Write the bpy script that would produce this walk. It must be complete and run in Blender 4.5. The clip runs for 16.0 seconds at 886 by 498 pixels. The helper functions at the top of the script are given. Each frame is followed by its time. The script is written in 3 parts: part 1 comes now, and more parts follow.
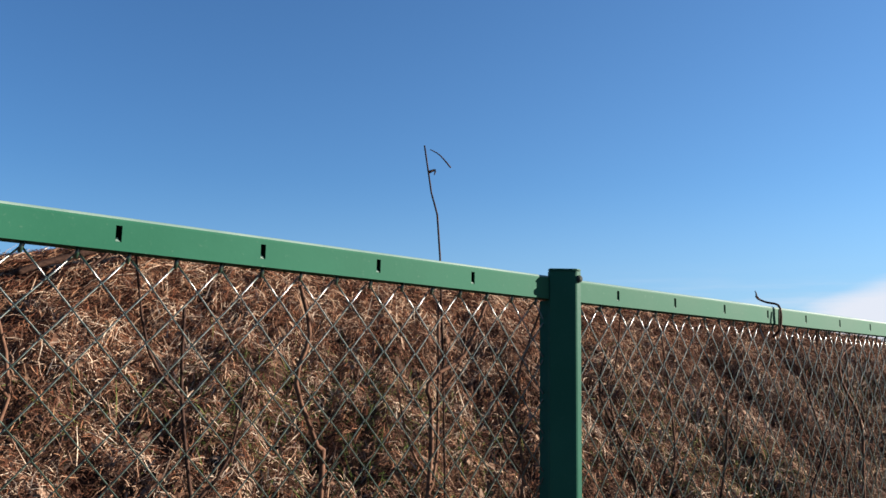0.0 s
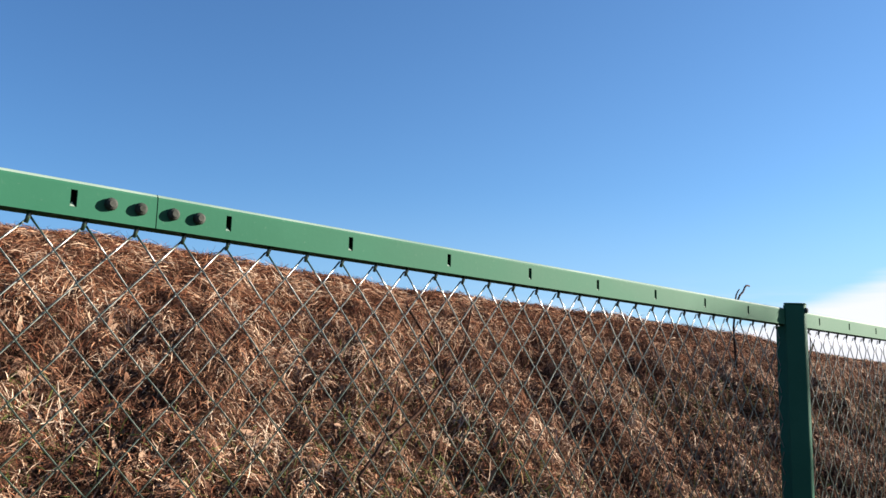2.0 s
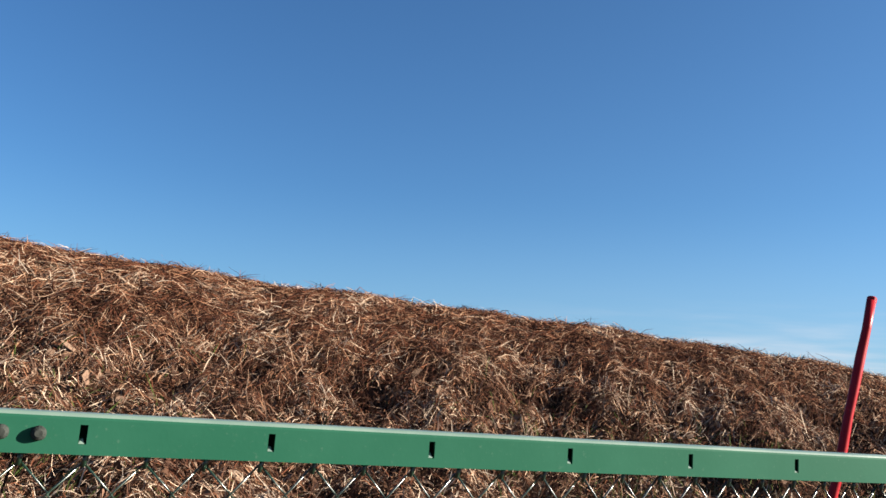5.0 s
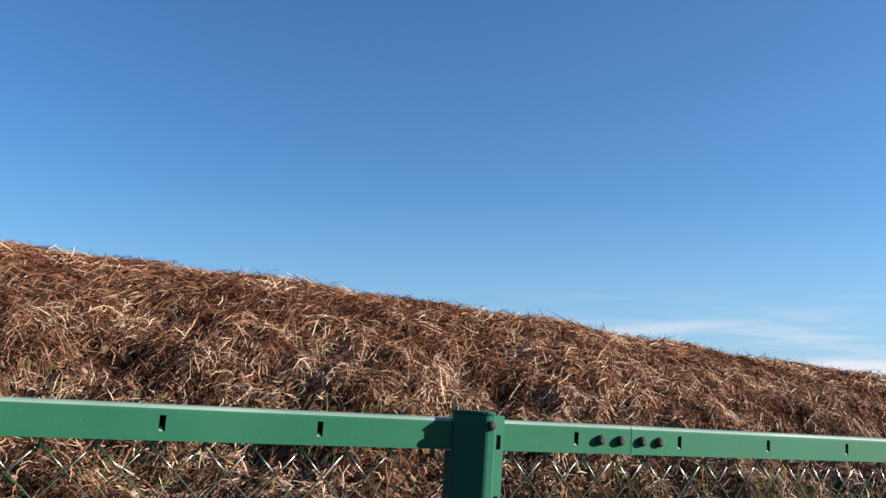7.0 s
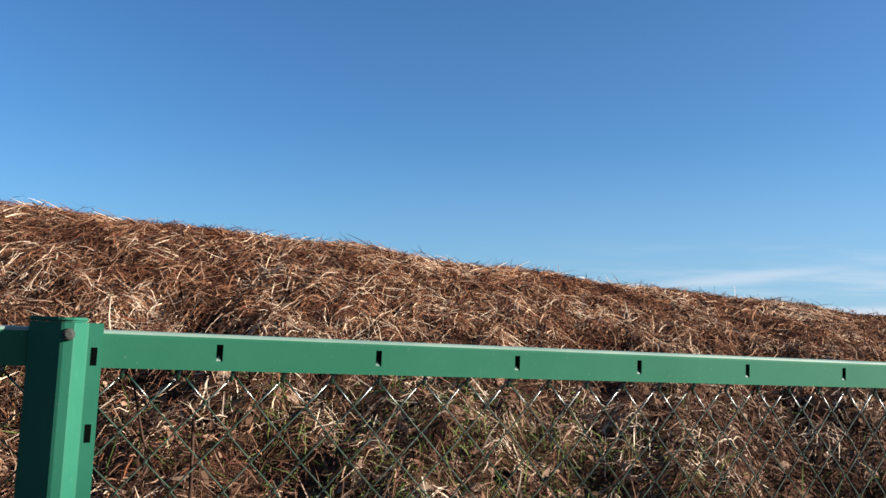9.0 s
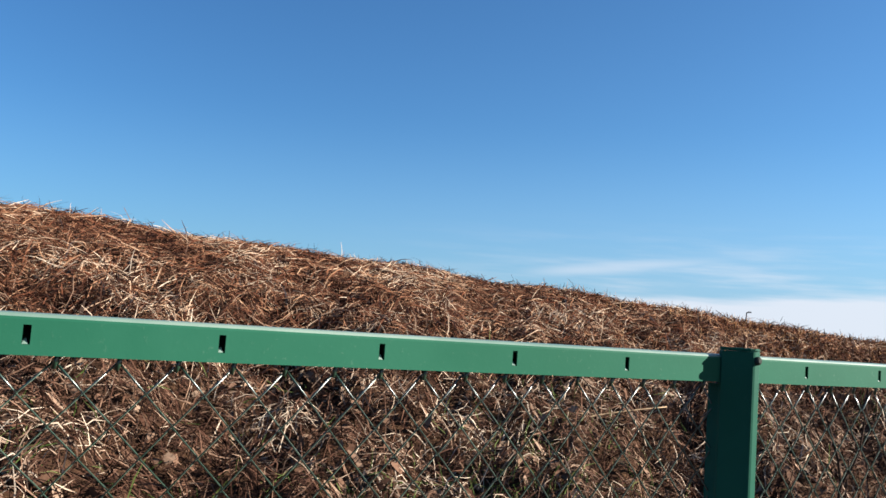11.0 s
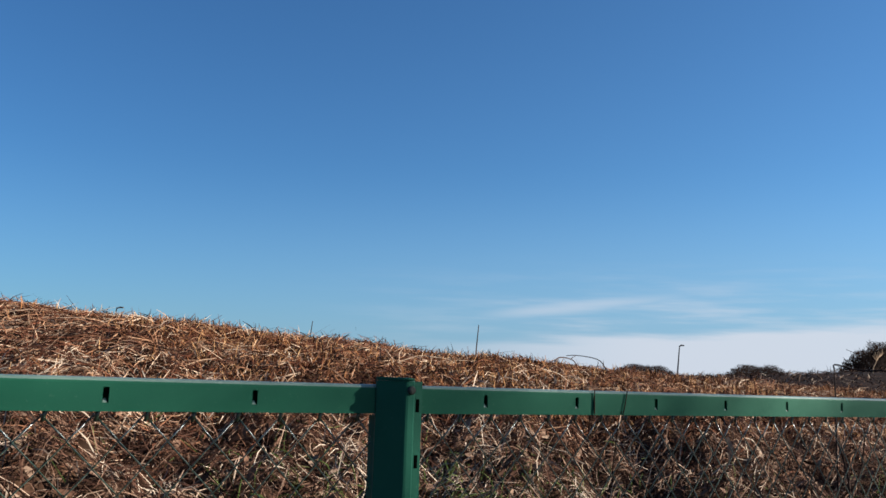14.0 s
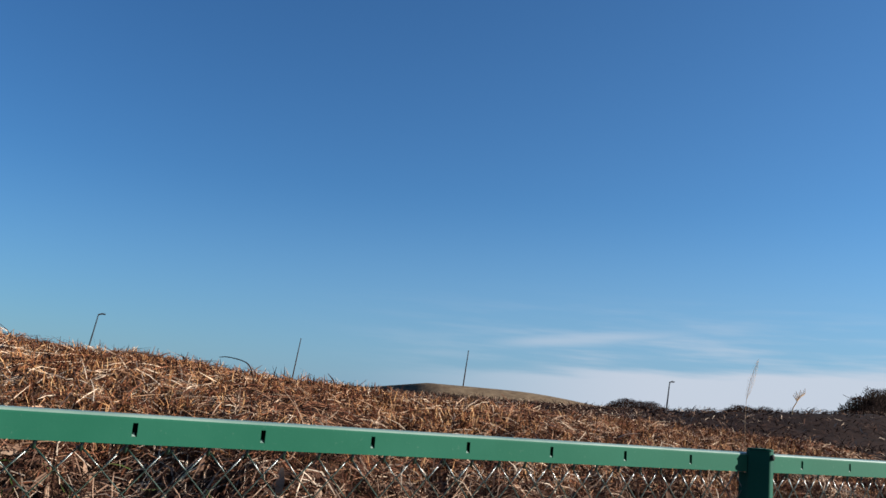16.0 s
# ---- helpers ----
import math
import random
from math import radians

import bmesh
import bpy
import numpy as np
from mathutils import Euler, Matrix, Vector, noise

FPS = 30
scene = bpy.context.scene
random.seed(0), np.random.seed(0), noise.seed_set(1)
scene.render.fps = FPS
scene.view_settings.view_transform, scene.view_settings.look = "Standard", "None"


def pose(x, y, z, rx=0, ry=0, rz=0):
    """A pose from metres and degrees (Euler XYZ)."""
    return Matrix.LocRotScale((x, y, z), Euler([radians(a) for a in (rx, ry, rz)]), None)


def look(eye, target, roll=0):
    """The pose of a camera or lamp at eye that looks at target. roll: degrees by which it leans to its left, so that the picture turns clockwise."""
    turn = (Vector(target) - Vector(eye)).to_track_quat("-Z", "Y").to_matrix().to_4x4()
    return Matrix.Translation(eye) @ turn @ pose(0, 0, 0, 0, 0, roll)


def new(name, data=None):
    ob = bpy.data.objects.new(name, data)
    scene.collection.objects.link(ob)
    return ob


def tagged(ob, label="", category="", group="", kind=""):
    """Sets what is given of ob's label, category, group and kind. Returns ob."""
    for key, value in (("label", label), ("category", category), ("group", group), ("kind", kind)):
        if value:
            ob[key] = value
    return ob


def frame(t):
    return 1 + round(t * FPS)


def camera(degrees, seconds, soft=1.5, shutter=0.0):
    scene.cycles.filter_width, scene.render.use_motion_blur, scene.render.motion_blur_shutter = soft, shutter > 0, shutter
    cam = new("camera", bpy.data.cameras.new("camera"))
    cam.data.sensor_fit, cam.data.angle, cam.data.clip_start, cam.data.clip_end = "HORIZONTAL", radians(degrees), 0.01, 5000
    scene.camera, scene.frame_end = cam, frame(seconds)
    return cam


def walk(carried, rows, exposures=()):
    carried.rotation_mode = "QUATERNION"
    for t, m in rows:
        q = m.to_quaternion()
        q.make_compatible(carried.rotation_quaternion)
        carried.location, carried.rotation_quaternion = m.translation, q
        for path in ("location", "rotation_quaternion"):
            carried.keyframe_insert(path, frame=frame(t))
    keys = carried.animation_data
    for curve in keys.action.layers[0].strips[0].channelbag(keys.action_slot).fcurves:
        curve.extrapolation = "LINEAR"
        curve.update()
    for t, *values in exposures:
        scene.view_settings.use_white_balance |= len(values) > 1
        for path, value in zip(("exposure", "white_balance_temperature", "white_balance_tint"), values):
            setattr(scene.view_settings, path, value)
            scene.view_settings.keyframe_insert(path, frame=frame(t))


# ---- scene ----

# The world's x runs along the fence, y across it towards the bank, z up.
cam = camera(54.4, 16.0, soft=1.55)
ROWS = [
    (0.0, pose(-1.171, -1.099, 1.322, 98.67, -1.04, -40.51)),
    (0.5, pose(-0.352, -1.078, 1.293, 98.04, -1.32, -41.66)),
    (1.0, pose(0.340, -1.075, 1.277, 97.91, -2.17, -42.12)),
    (1.5, pose(1.147, -0.999, 1.289, 98.06, -1.77, -43.57)),
    (2.0, pose(1.859, -0.978, 1.293, 99.18, -1.34, -42.68)),
    (2.5, pose(2.675, -1.003, 1.323, 101.77, -1.19, -38.70)),
    (3.0, pose(3.410, -0.956, 1.443, 104.11, -1.24, -34.01)),
    (3.2, pose(3.721, -0.928, 1.517, 103.79, -2.50, -32.28)),
    (5.3, pose(6.767, -0.912, 1.559, 99.50, -4.03, -25.91)),
    (5.5, pose(7.076, -0.957, 1.542, 99.45, -4.02, -25.67)),
    (6.0, pose(7.911, -1.020, 1.544, 98.87, -3.96, -25.95)),
    (6.5, pose(8.682, -1.074, 1.551, 98.84, -4.32, -26.99)),
    (7.0, pose(9.412, -1.153, 1.571, 98.68, -3.80, -27.13)),
    (7.5, pose(10.117, -1.210, 1.532, 97.98, -2.68, -24.76)),
    (8.0, pose(10.741, -1.230, 1.536, 96.75, -1.47, -22.26)),
    (8.2, pose(10.986, -1.241, 1.543, 96.21, -1.55, -20.92)),
    (10.3, pose(13.953, -0.841, 1.496, 95.08, -4.40, -26.68)),
    (10.5, pose(14.239, -0.874, 1.535, 95.06, -4.38, -27.58)),
    (11.0, pose(14.927, -0.998, 1.528, 94.72, -4.01, -29.87)),
    (11.5, pose(15.679, -1.130, 1.517, 95.20, -4.11, -31.23)),
    (12.0, pose(16.406, -1.220, 1.517, 95.41, -3.72, -32.09)),
    (12.5, pose(17.190, -1.252, 1.507, 95.82, -3.02, -32.14)),
    (13.0, pose(17.938, -1.243, 1.502, 96.49, -2.44, -32.52)),
    (13.5, pose(18.651, -1.240, 1.515, 96.89, -2.41, -31.81)),
    (14.0, pose(19.364, -1.189, 1.518, 97.83, -1.85, -32.40)),
    (14.5, pose(20.043, -1.209, 1.505, 97.86, -2.57, -32.57)),
    (15.0, pose(20.780, -1.252, 1.497, 98.21, -3.81, -33.21)),
    (15.5, pose(21.564, -1.296, 1.508, 99.72, -4.59, -33.58)),
    (16.0, pose(22.291, -1.311, 1.537, 99.49, -4.75, -32.07)),
]
BASE = 2.0
EXPOSURES = ((0.0, 0.04, 6650, 14), (1.0, 0.2, 6850, 16), (1.5, 0.25, 6850, 17), (2.0, 0.3, 6900, 16), (2.5, 0.06, 6550, 14), (3.0, 0.0, 6600, 13), (5.5, 0.05, 6700, 12), (6.0, 0.18, 6700, 12), (6.5, -0.02, 6650, 13), (7.0, 0.07, 6600, 13), (8.0, 0.0, 6550, 11),
             (10.3, 0.06, 6400, 11), (11.0, 0.03, 6350, 10), (11.5, -0.13, 6350, 10), (12.0, -0.02, 6250, 10), (12.5, -0.21, 6250, 10), (13.0, -0.09, 6250, 11), (13.5, -0.19, 6250, 10), (14.0, -0.24, 6250, 10), (14.5, -0.25, 6200, 10),
             (15.0, -0.24, 6200, 10), (15.5, -0.34, 6150, 10), (16.0, -0.36, 6150, 10))
walk(cam, ROWS, [(t, BASE + e, kelvin, tint) for t, e, kelvin, tint in EXPOSURES])

# ---------------------------------------------------------------- world and sun
SUN_AZ, SUN_EL = 27.0, 18.0      # degrees from the fence line towards the path, and above the horizon
to_sun = Vector((math.cos(radians(SUN_AZ)) * math.cos(radians(SUN_EL)),
                 -math.sin(radians(SUN_AZ)) * math.cos(radians(SUN_EL)),
                 math.sin(radians(SUN_EL))))


class Nodes:
    """Short hand for building a node tree."""

    def __init__(self, tree):
        self.tree = tree

    def add(self, kind, **inputs):
        node = self.tree.nodes.new(kind)
        for key, value in inputs.items():
            self.put(node, key.replace("_", " "), value)
        return node

    def put(self, node, key, value):
        slot = node.inputs[int(key)] if key.isdigit() else node.inputs[key]
        if isinstance(value, bpy.types.NodeSocket):
            self.tree.links.new(value, slot)
        else:
            slot.default_value = value

    def math(self, op, *values, clamp=False):
        node = self.tree.nodes.new("ShaderNodeMath")
        node.operation, node.use_clamp = op, clamp
        for i, v in enumerate(values):
            self.put(node, str(i), v)
        return node.outputs[0]

    def ramp(self, fac, stops, mode="LINEAR"):
        node = self.tree.nodes.new("ShaderNodeValToRGB")
        node.color_ramp.interpolation = mode
        while len(node.color_ramp.elements) < len(stops):
            node.color_ramp.elements.new(0.5)
        for e, (p, col) in zip(node.color_ramp.elements, stops):
            e.position, e.color = p, (*col, 1)
        self.tree.links.new(fac, node.inputs[0])
        return node.outputs[0]

    def step(self, v, a, b):
        node = self.tree.nodes.new("ShaderNodeMapRange")
        node.interpolation_type = "SMOOTHSTEP"
        self.put(node, "Value", v)
        self.put(node, "From Min", a)
        self.put(node, "From Max", b)
        return node.outputs[0]

    def mix(self, fac, a, b, mode="MIX"):
        node = self.tree.nodes.new("ShaderNodeMix")
        node.data_type, node.blend_type = "RGBA", mode
        self.put(node, "0", fac)
        self.put(node, "6", a)
        self.put(node, "7", b)
        return node.outputs[2]


def build_world():
    world = bpy.data.worlds.new("clear winter sky")
    scene.world = world
    world.use_nodes = True
    n = Nodes(world.node_tree)
    world.node_tree.nodes.clear()
    sky = n.add("ShaderNodeTexSky")
    sky.sky_type, sky.sun_disc = "NISHITA", False
    sky.sun_elevation = radians(SUN_EL)
    sky.sun_rotation = math.atan2(to_sun.x, to_sun.y)
    sky.air_density, sky.dust_density, sky.ozone_density = 1.0, 0.15, 4.0
    # thin streaks and a low white bank of cloud far off
    co = n.add("ShaderNodeTexCoord").outputs["Generated"]
    xyz = n.add("ShaderNodeSeparateXYZ", Vector=co)
    az = n.math("ARCTAN2", xyz.outputs[0], xyz.outputs[1])
    el = n.math("ARCSINE", xyz.outputs[2])
    flat = n.add("ShaderNodeCombineXYZ", X=n.math("MULTIPLY", az, 5.0), Y=n.math("MULTIPLY", el, 55.0), Z=0.0)
    wisp = n.add("ShaderNodeTexNoise", Vector=flat.outputs[0], Scale=1.3, Detail=5.0, Roughness=0.55).outputs[0]
    lump = n.math("MULTIPLY", n.math("SUBTRACT", wisp, 0.5), 0.03)
    rise = n.math("MULTIPLY", n.math("MAXIMUM", n.math("SUBTRACT", az, 1.05), 0.0), 0.22)
    top = n.math("ADD", n.math("ADD", n.math("ADD", 0.047, n.math("MULTIPLY", n.math("SUBTRACT", az, 0.80), 0.07)), rise), lump)
    bank = n.math("MULTIPLY", n.step(n.math("SUBTRACT", top, el), n.math("SUBTRACT", -0.006, n.math("MULTIPLY", rise, 0.5)), 0.012), n.step(az, 0.42, 0.82))
    line = n.math("ADD", 0.063, n.math("MULTIPLY", n.math("SUBTRACT", az, 0.62), 0.11))
    off = n.math("ABSOLUTE", n.math("SUBTRACT", el, n.math("ADD", line, n.math("MULTIPLY", lump, 0.4))))
    streak = n.math("MULTIPLY", n.step(off, 0.011, 0.0), n.math("MULTIPLY", n.step(az, 0.58, 0.68), n.step(az, 0.88, 0.74)))
    veil = n.math("MULTIPLY", n.step(wisp, 0.40, 0.78), n.math("MULTIPLY", n.step(az, 0.35, 0.9), n.step(el, 0.14, 0.04)))
    cover = n.math("MAXIMUM", n.math("MULTIPLY", bank, 0.85), n.math("MAXIMUM", n.math("MULTIPLY", streak, 0.45), n.math("MULTIPLY", veil, 0.6)))
    blue = n.mix(1.0, sky.outputs[0], (0.73, 1.16, 1.46, 1), "MULTIPLY")
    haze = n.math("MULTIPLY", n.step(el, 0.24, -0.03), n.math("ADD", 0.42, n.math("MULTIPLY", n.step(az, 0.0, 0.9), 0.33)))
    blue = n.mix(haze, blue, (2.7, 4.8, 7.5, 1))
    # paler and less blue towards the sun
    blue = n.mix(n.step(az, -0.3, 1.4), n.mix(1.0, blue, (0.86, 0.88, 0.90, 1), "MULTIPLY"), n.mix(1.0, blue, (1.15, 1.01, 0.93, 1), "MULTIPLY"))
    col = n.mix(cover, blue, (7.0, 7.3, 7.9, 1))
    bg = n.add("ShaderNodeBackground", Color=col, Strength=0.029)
    out = n.add("ShaderNodeOutputWorld")
    world.node_tree.links.new(bg.outputs[0], out.inputs[0])


build_world()
sun_data = bpy.data.lights.new("sun", "SUN")
sun_data.energy, sun_data.angle, sun_data.color = 5.0, radians(0.53), (1.0, 0.93, 0.82)
sun = new("sun", sun_data)
sun.matrix_world = look(to_sun * 60, (0, 0, 0))


# ---------------------------------------------------------------- materials
def material(name):
    m = bpy.data.materials.new(name)
    m.use_nodes = True
    m.node_tree.nodes.clear()
    n = Nodes(m.node_tree)
    out = n.add("ShaderNodeOutputMaterial")
    bsdf = n.add("ShaderNodeBsdfPrincipled")
    m.node_tree.links.new(bsdf.outputs[0], out.inputs[0])
    return m, n, bsdf


def paint(name, a, b, rough=0.6, worn=0.12, gloss=0.1):
    """Weathered enamel: two tints, chalky patches, fine orange-peel relief."""
    m, n, bsdf = material(name)
    co = n.add("ShaderNodeTexCoord").outputs["Object"]
    broad = n.add("ShaderNodeTexNoise", Vector=co, Scale=5.0, Detail=4.0, Roughness=0.6).outputs[0]
    fine = n.add("ShaderNodeTexNoise", Vector=co, Scale=160.0, Detail=3.0, Roughness=0.6).outputs[0]
    col = n.mix(n.step(broad, 0.35, 0.7), (*a, 1), (*b, 1))
    specks = n.math("MULTIPLY", n.step(fine, 0.62, 0.78), worn)
    col = n.mix(specks, col, (0.16, 0.22, 0.17, 1))
    n.put(bsdf, "Base Color", col)
    n.put(bsdf, "Specular IOR Level", gloss)
    n.put(bsdf, "Roughness", n.math("ADD", rough - 0.08, n.math("MULTIPLY", broad, 0.2)))
    bump = n.add("ShaderNodeBump", Strength=0.12, Distance=0.001, Height=fine)
    n.put(bsdf, "Normal", bump.outputs[0])
    return m


def blades(name, stops, rough=0.85, shine=0.02):
    """Dry stems: every one has its own tint, with streaks along it."""
    m, n, bsdf = material(name)
    geo = n.add("ShaderNodeNewGeometry")
    co = n.add("ShaderNodeTexCoord").outputs["Object"]
    patch = n.add("ShaderNodeTexNoise", Vector=co, Scale=1.7, Detail=3.0).outputs[0]
    tint = n.math("ADD", geo.outputs["Random Per Island"], n.math("MULTIPLY", n.math("SUBTRACT", patch, 0.5), 0.9), clamp=True)
    col = n.ramp(tint, stops)
    streak = n.add("ShaderNodeTexNoise", Vector=co, Scale=90.0, Detail=2.0).outputs[0]
    col = n.mix(n.math("MULTIPLY", n.step(streak, 0.45, 0.75), 0.4), col, n.mix(1.0, col, (0.45, 0.36, 0.3, 1), "MULTIPLY"))
    n.put(bsdf, "Base Color", col)
    n.put(bsdf, "Roughness", rough)
    n.put(bsdf, "Specular IOR Level", shine)
    return m


def plain(name, a, b, scale=20.0, rough=0.8, metal=0.0, relief=0.3, depth=0.004, gloss=0.03):
    m, n, bsdf = material(name)
    n.put(bsdf, "Specular IOR Level", gloss)
    co = n.add("ShaderNodeTexCoord").outputs["Object"]
    t = n.add("ShaderNodeTexNoise", Vector=co, Scale=scale, Detail=6.0, Roughness=0.65).outputs[0]
    n.put(bsdf, "Base Color", n.mix(n.step(t, 0.3, 0.7), (*a, 1), (*b, 1)))
    n.put(bsdf, "Roughness", rough)
    n.put(bsdf, "Metallic", metal)
    bump = n.add("ShaderNodeBump", Strength=relief, Distance=depth, Height=t)
    n.put(bsdf, "Normal", bump.outputs[0])
    return m


GREEN = paint("weathered green paint", (0.0125, 0.076, 0.045), (0.017, 0.087, 0.053), 0.6, 0.14, 0.04)
# Paler green that paints glare on the rail top and slot lips.
GLARE_GREEN = paint("green paint with glare in its colour", (0.10, 0.16, 0.13), (0.16, 0.22, 0.18), 0.35, 0.1, 0.5)
POST_GREEN = paint("green post paint", (0.0105, 0.070, 0.044), (0.0145, 0.084, 0.054), 0.5, 0.12, 0.06)
WIRE = paint("green plastic-coated wire", (0.007, 0.027, 0.015), (0.014, 0.036, 0.021), 0.30, 0.3, 1.0)
BOLT = plain("dull zinc bolt", (0.020, 0.024, 0.021), (0.045, 0.05, 0.045), 120.0, 0.7, 0.0, 0.15, 0.001)
RED = paint("scuffed red paint", (0.262, 0.0063, 0.0105), (0.304, 0.0158, 0.0237), 0.35, 0.35)
STRAW = blades("dry golden straw", [(0.0, (0.012, 0.0054, 0.0045)), (0.28, (0.052, 0.0205, 0.0130)), (0.55, (0.130, 0.050, 0.027)), (0.80, (0.245, 0.136, 0.079)), (1.0, (0.45, 0.34, 0.245))])
LITTER = blades("dead brown stems", [(0.0, (0.0075, 0.0042, 0.0034)), (0.35, (0.034, 0.016, 0.011)), (0.65, (0.092, 0.047, 0.031)), (0.86, (0.19, 0.124, 0.086)), (1.0, (0.40, 0.320, 0.245))])
STUBBLE = blades("orange-brown cut stubble", [(0.0, (0.024, 0.008, 0.005)), (0.35, (0.085, 0.030, 0.014)), (0.7, (0.20, 0.088, 0.036)), (1.0, (0.36, 0.215, 0.105))])
GRASS = blades("tired green grass", [(0.0, (0.022, 0.036, 0.009)), (0.5, (0.052, 0.080, 0.020)), (1.0, (0.105, 0.125, 0.045))])
LEAF = blades("dead oak leaf", [(0.0, (0.052, 0.025, 0.016)), (0.5, (0.120, 0.067, 0.044)), (1.0, (0.215, 0.148, 0.104))], 0.7)
TWIG = plain("dark bare twig", (0.020, 0.011, 0.009), (0.055, 0.032, 0.023), 60.0, 0.75)
VINE = plain("weathered brown vine", (0.060, 0.030, 0.020), (0.125, 0.070, 0.046), 60.0, 0.75)
PALE = plain("pale dry stalk", (0.204, 0.132, 0.078), (0.33, 0.24, 0.156), 40.0, 0.7)
SCRUB = blades("dark bare scrub", [(0.0, (0.0075, 0.0045, 0.0045)), (0.5, (0.0145, 0.0080, 0.0070)), (1.0, (0.032, 0.018, 0.013))])
SOIL = plain("brown bank soil", (0.0252, 0.0134, 0.00896), (0.0728, 0.0392, 0.0224), 9.0, 0.95, 0.0, 0.8, 0.03)
DULL_GRASS = plain("dull tan winter grass", (0.075, 0.050, 0.031), (0.145, 0.105, 0.066), 2.5, 0.95, 0.0, 0.8, 0.05)
LAMP_GREY = plain("dark grey lamp paint", (0.022, 0.024, 0.028), (0.040, 0.043, 0.048), 6.0, 0.6, 0.0, 0.05)
STEEL = plain("grey galvanised steel", (0.20, 0.21, 0.22), (0.28, 0.29, 0.30), 6.0, 0.5, 0.6, 0.05)
SCRUB_SOIL = plain("dark scrub soil", (0.0085, 0.0042, 0.0034), (0.017, 0.0080, 0.0058), 3.0, 0.95, 0.0, 0.8, 0.03)
RUSTY = plain("dark rusty wire", (0.014, 0.010, 0.010), (0.035, 0.022, 0.018), 50.0, 0.7, 0.3)


# ---------------------------------------------------------------- mesh helpers
def mesh_object(name, bm, mat, parent=None, label="", smooth=False):
    me = bpy.data.meshes.new(name)
    bm.normal_update()
    bm.to_mesh(me)
    bm.free()
    me.materials.append(mat)
    if smooth:
        me.polygons.foreach_set("use_smooth", [True] * len(me.polygons))
    ob = new(name, me)
    ob.parent = parent
    return tagged(ob, label)


part = mesh_object


def prism(bm, outline, z0, z1):
    """An upright prism over a plan outline given anticlockwise."""
    lo = [bm.verts.new((x, y, z0)) for x, y in outline]
    hi = [bm.verts.new((x, y, z1)) for x, y in outline]
    k = len(outline)
    for i in range(k):
        bm.faces.new((lo[i], lo[(i + 1) % k], hi[(i + 1) % k], hi[i]))
    bm.faces.new(hi)
    bm.faces.new(lo[::-1])


def tube(bm, path, radii, sides=6):
    """A round stem along a path, closed at its ends."""
    path = [Vector(p) for p in path]
    rings = []
    for i, p in enumerate(path):
        d = (path[min(i + 1, len(path) - 1)] - path[max(i - 1, 0)]).normalized()
        a = d.orthogonal().normalized() if i == 0 else (rings_a - d * rings_a.dot(d)).normalized()
        rings_a = a
        b = d.cross(a)
        r = radii[i] if isinstance(radii, (list, tuple)) else radii
        rings.append([bm.verts.new(p + (a * math.cos(t) + b * math.sin(t)) * r) for t in (2 * math.pi * j / sides for j in range(sides))])
    for u, v in zip(rings, rings[1:]):
        for j in range(sides):
            bm.faces.new((u[j], u[(j + 1) % sides], v[(j + 1) % sides], v[j]))
    bm.faces.new(rings[0][::-1])
    bm.faces.new(rings[-1])


def ribbons(name, P, S, mat):
    """One mesh of many thin blades. P: centre lines (n, k, 3); S: half-width vectors (n, k, 3)."""
    n, k = P.shape[:2]
    V = np.stack([P - S, P + S], 2).reshape(-1, 3)
    base = (np.arange(n) * 2 * k)[:, None]
    quads = []
    for i in range(k - 1):
        quads.append(base + np.array([[2 * i, 2 * i + 1, 2 * i + 3, 2 * i + 2]]))
    F = np.concatenate(quads).astype(np.int32)
    me = bpy.data.meshes.new(name)
    me.vertices.add(len(V))
    me.vertices.foreach_set("co", V.astype(np.float32).ravel())
    me.loops.add(F.size)
    me.loops.foreach_set("vertex_index", F.ravel())
    me.polygons.add(len(F))
    me.polygons.foreach_set("loop_start", np.arange(0, F.size, 4, dtype=np.int32))
    me.update(calc_edges=True)
    me.materials.append(mat)
    return new(name, me)


# ---------------------------------------------------------------- the ground
CREST_X = np.array([-40, -0.6, 0.6, 1.55, 3.3, 5.0, 6.8, 10.5, 13.8, 15.8, 17.85, 21.5, 25, 30, 36, 60.0])
CREST_Z = np.array([1.7, 1.93, 2.23, 2.51, 2.60, 2.575, 2.51, 2.37, 2.17, 2.06, 1.935, 1.72, 1.461, 1.30, 1.12, 1.0])
# the bank draws nearer to the fence along the way
NEARER_X = np.array([4, 8, 10, 12, 14, 16, 18, 20, 22, 24, 28, 36.0])
NEARER = np.array([-1.25, -1.22, -0.92, -0.28, 0.12, 0.02, 0.3, 0.58, 0.82, 1.45, 1.45, 0.0])
RISE_Y = np.array([0.5, 1.2, 2.0, 3.0, 3.85, 4.5, 5.1, 5.6, 6.2])
RISE = np.array([0.0, 0.05, 0.20, 0.41, 0.60, 0.78, 0.91, 0.985, 1.0])
rng = np.random.default_rng(7)


def smooth01(v):
    v = np.clip(v, 0, 1)
    return v * v * (3 - 2 * v)


def wobble(x, y):
    """Low, uneven humps of the matted growth."""
    return (0.030 * np.sin(2.1 * x + 1.3 * y + 0.4) * np.sin(1.7 * y - 0.8 * x) + 0.022 * np.sin(4.3 * x - 2.9 * y + 1.1)
            + 0.014 * np.sin(9.1 * x + 6.7 * y) + 0.010 * np.sin(17.0 * x - 13.0 * y + 2.0))


def nearer(x):
    return np.interp(x, NEARER_X, NEARER)


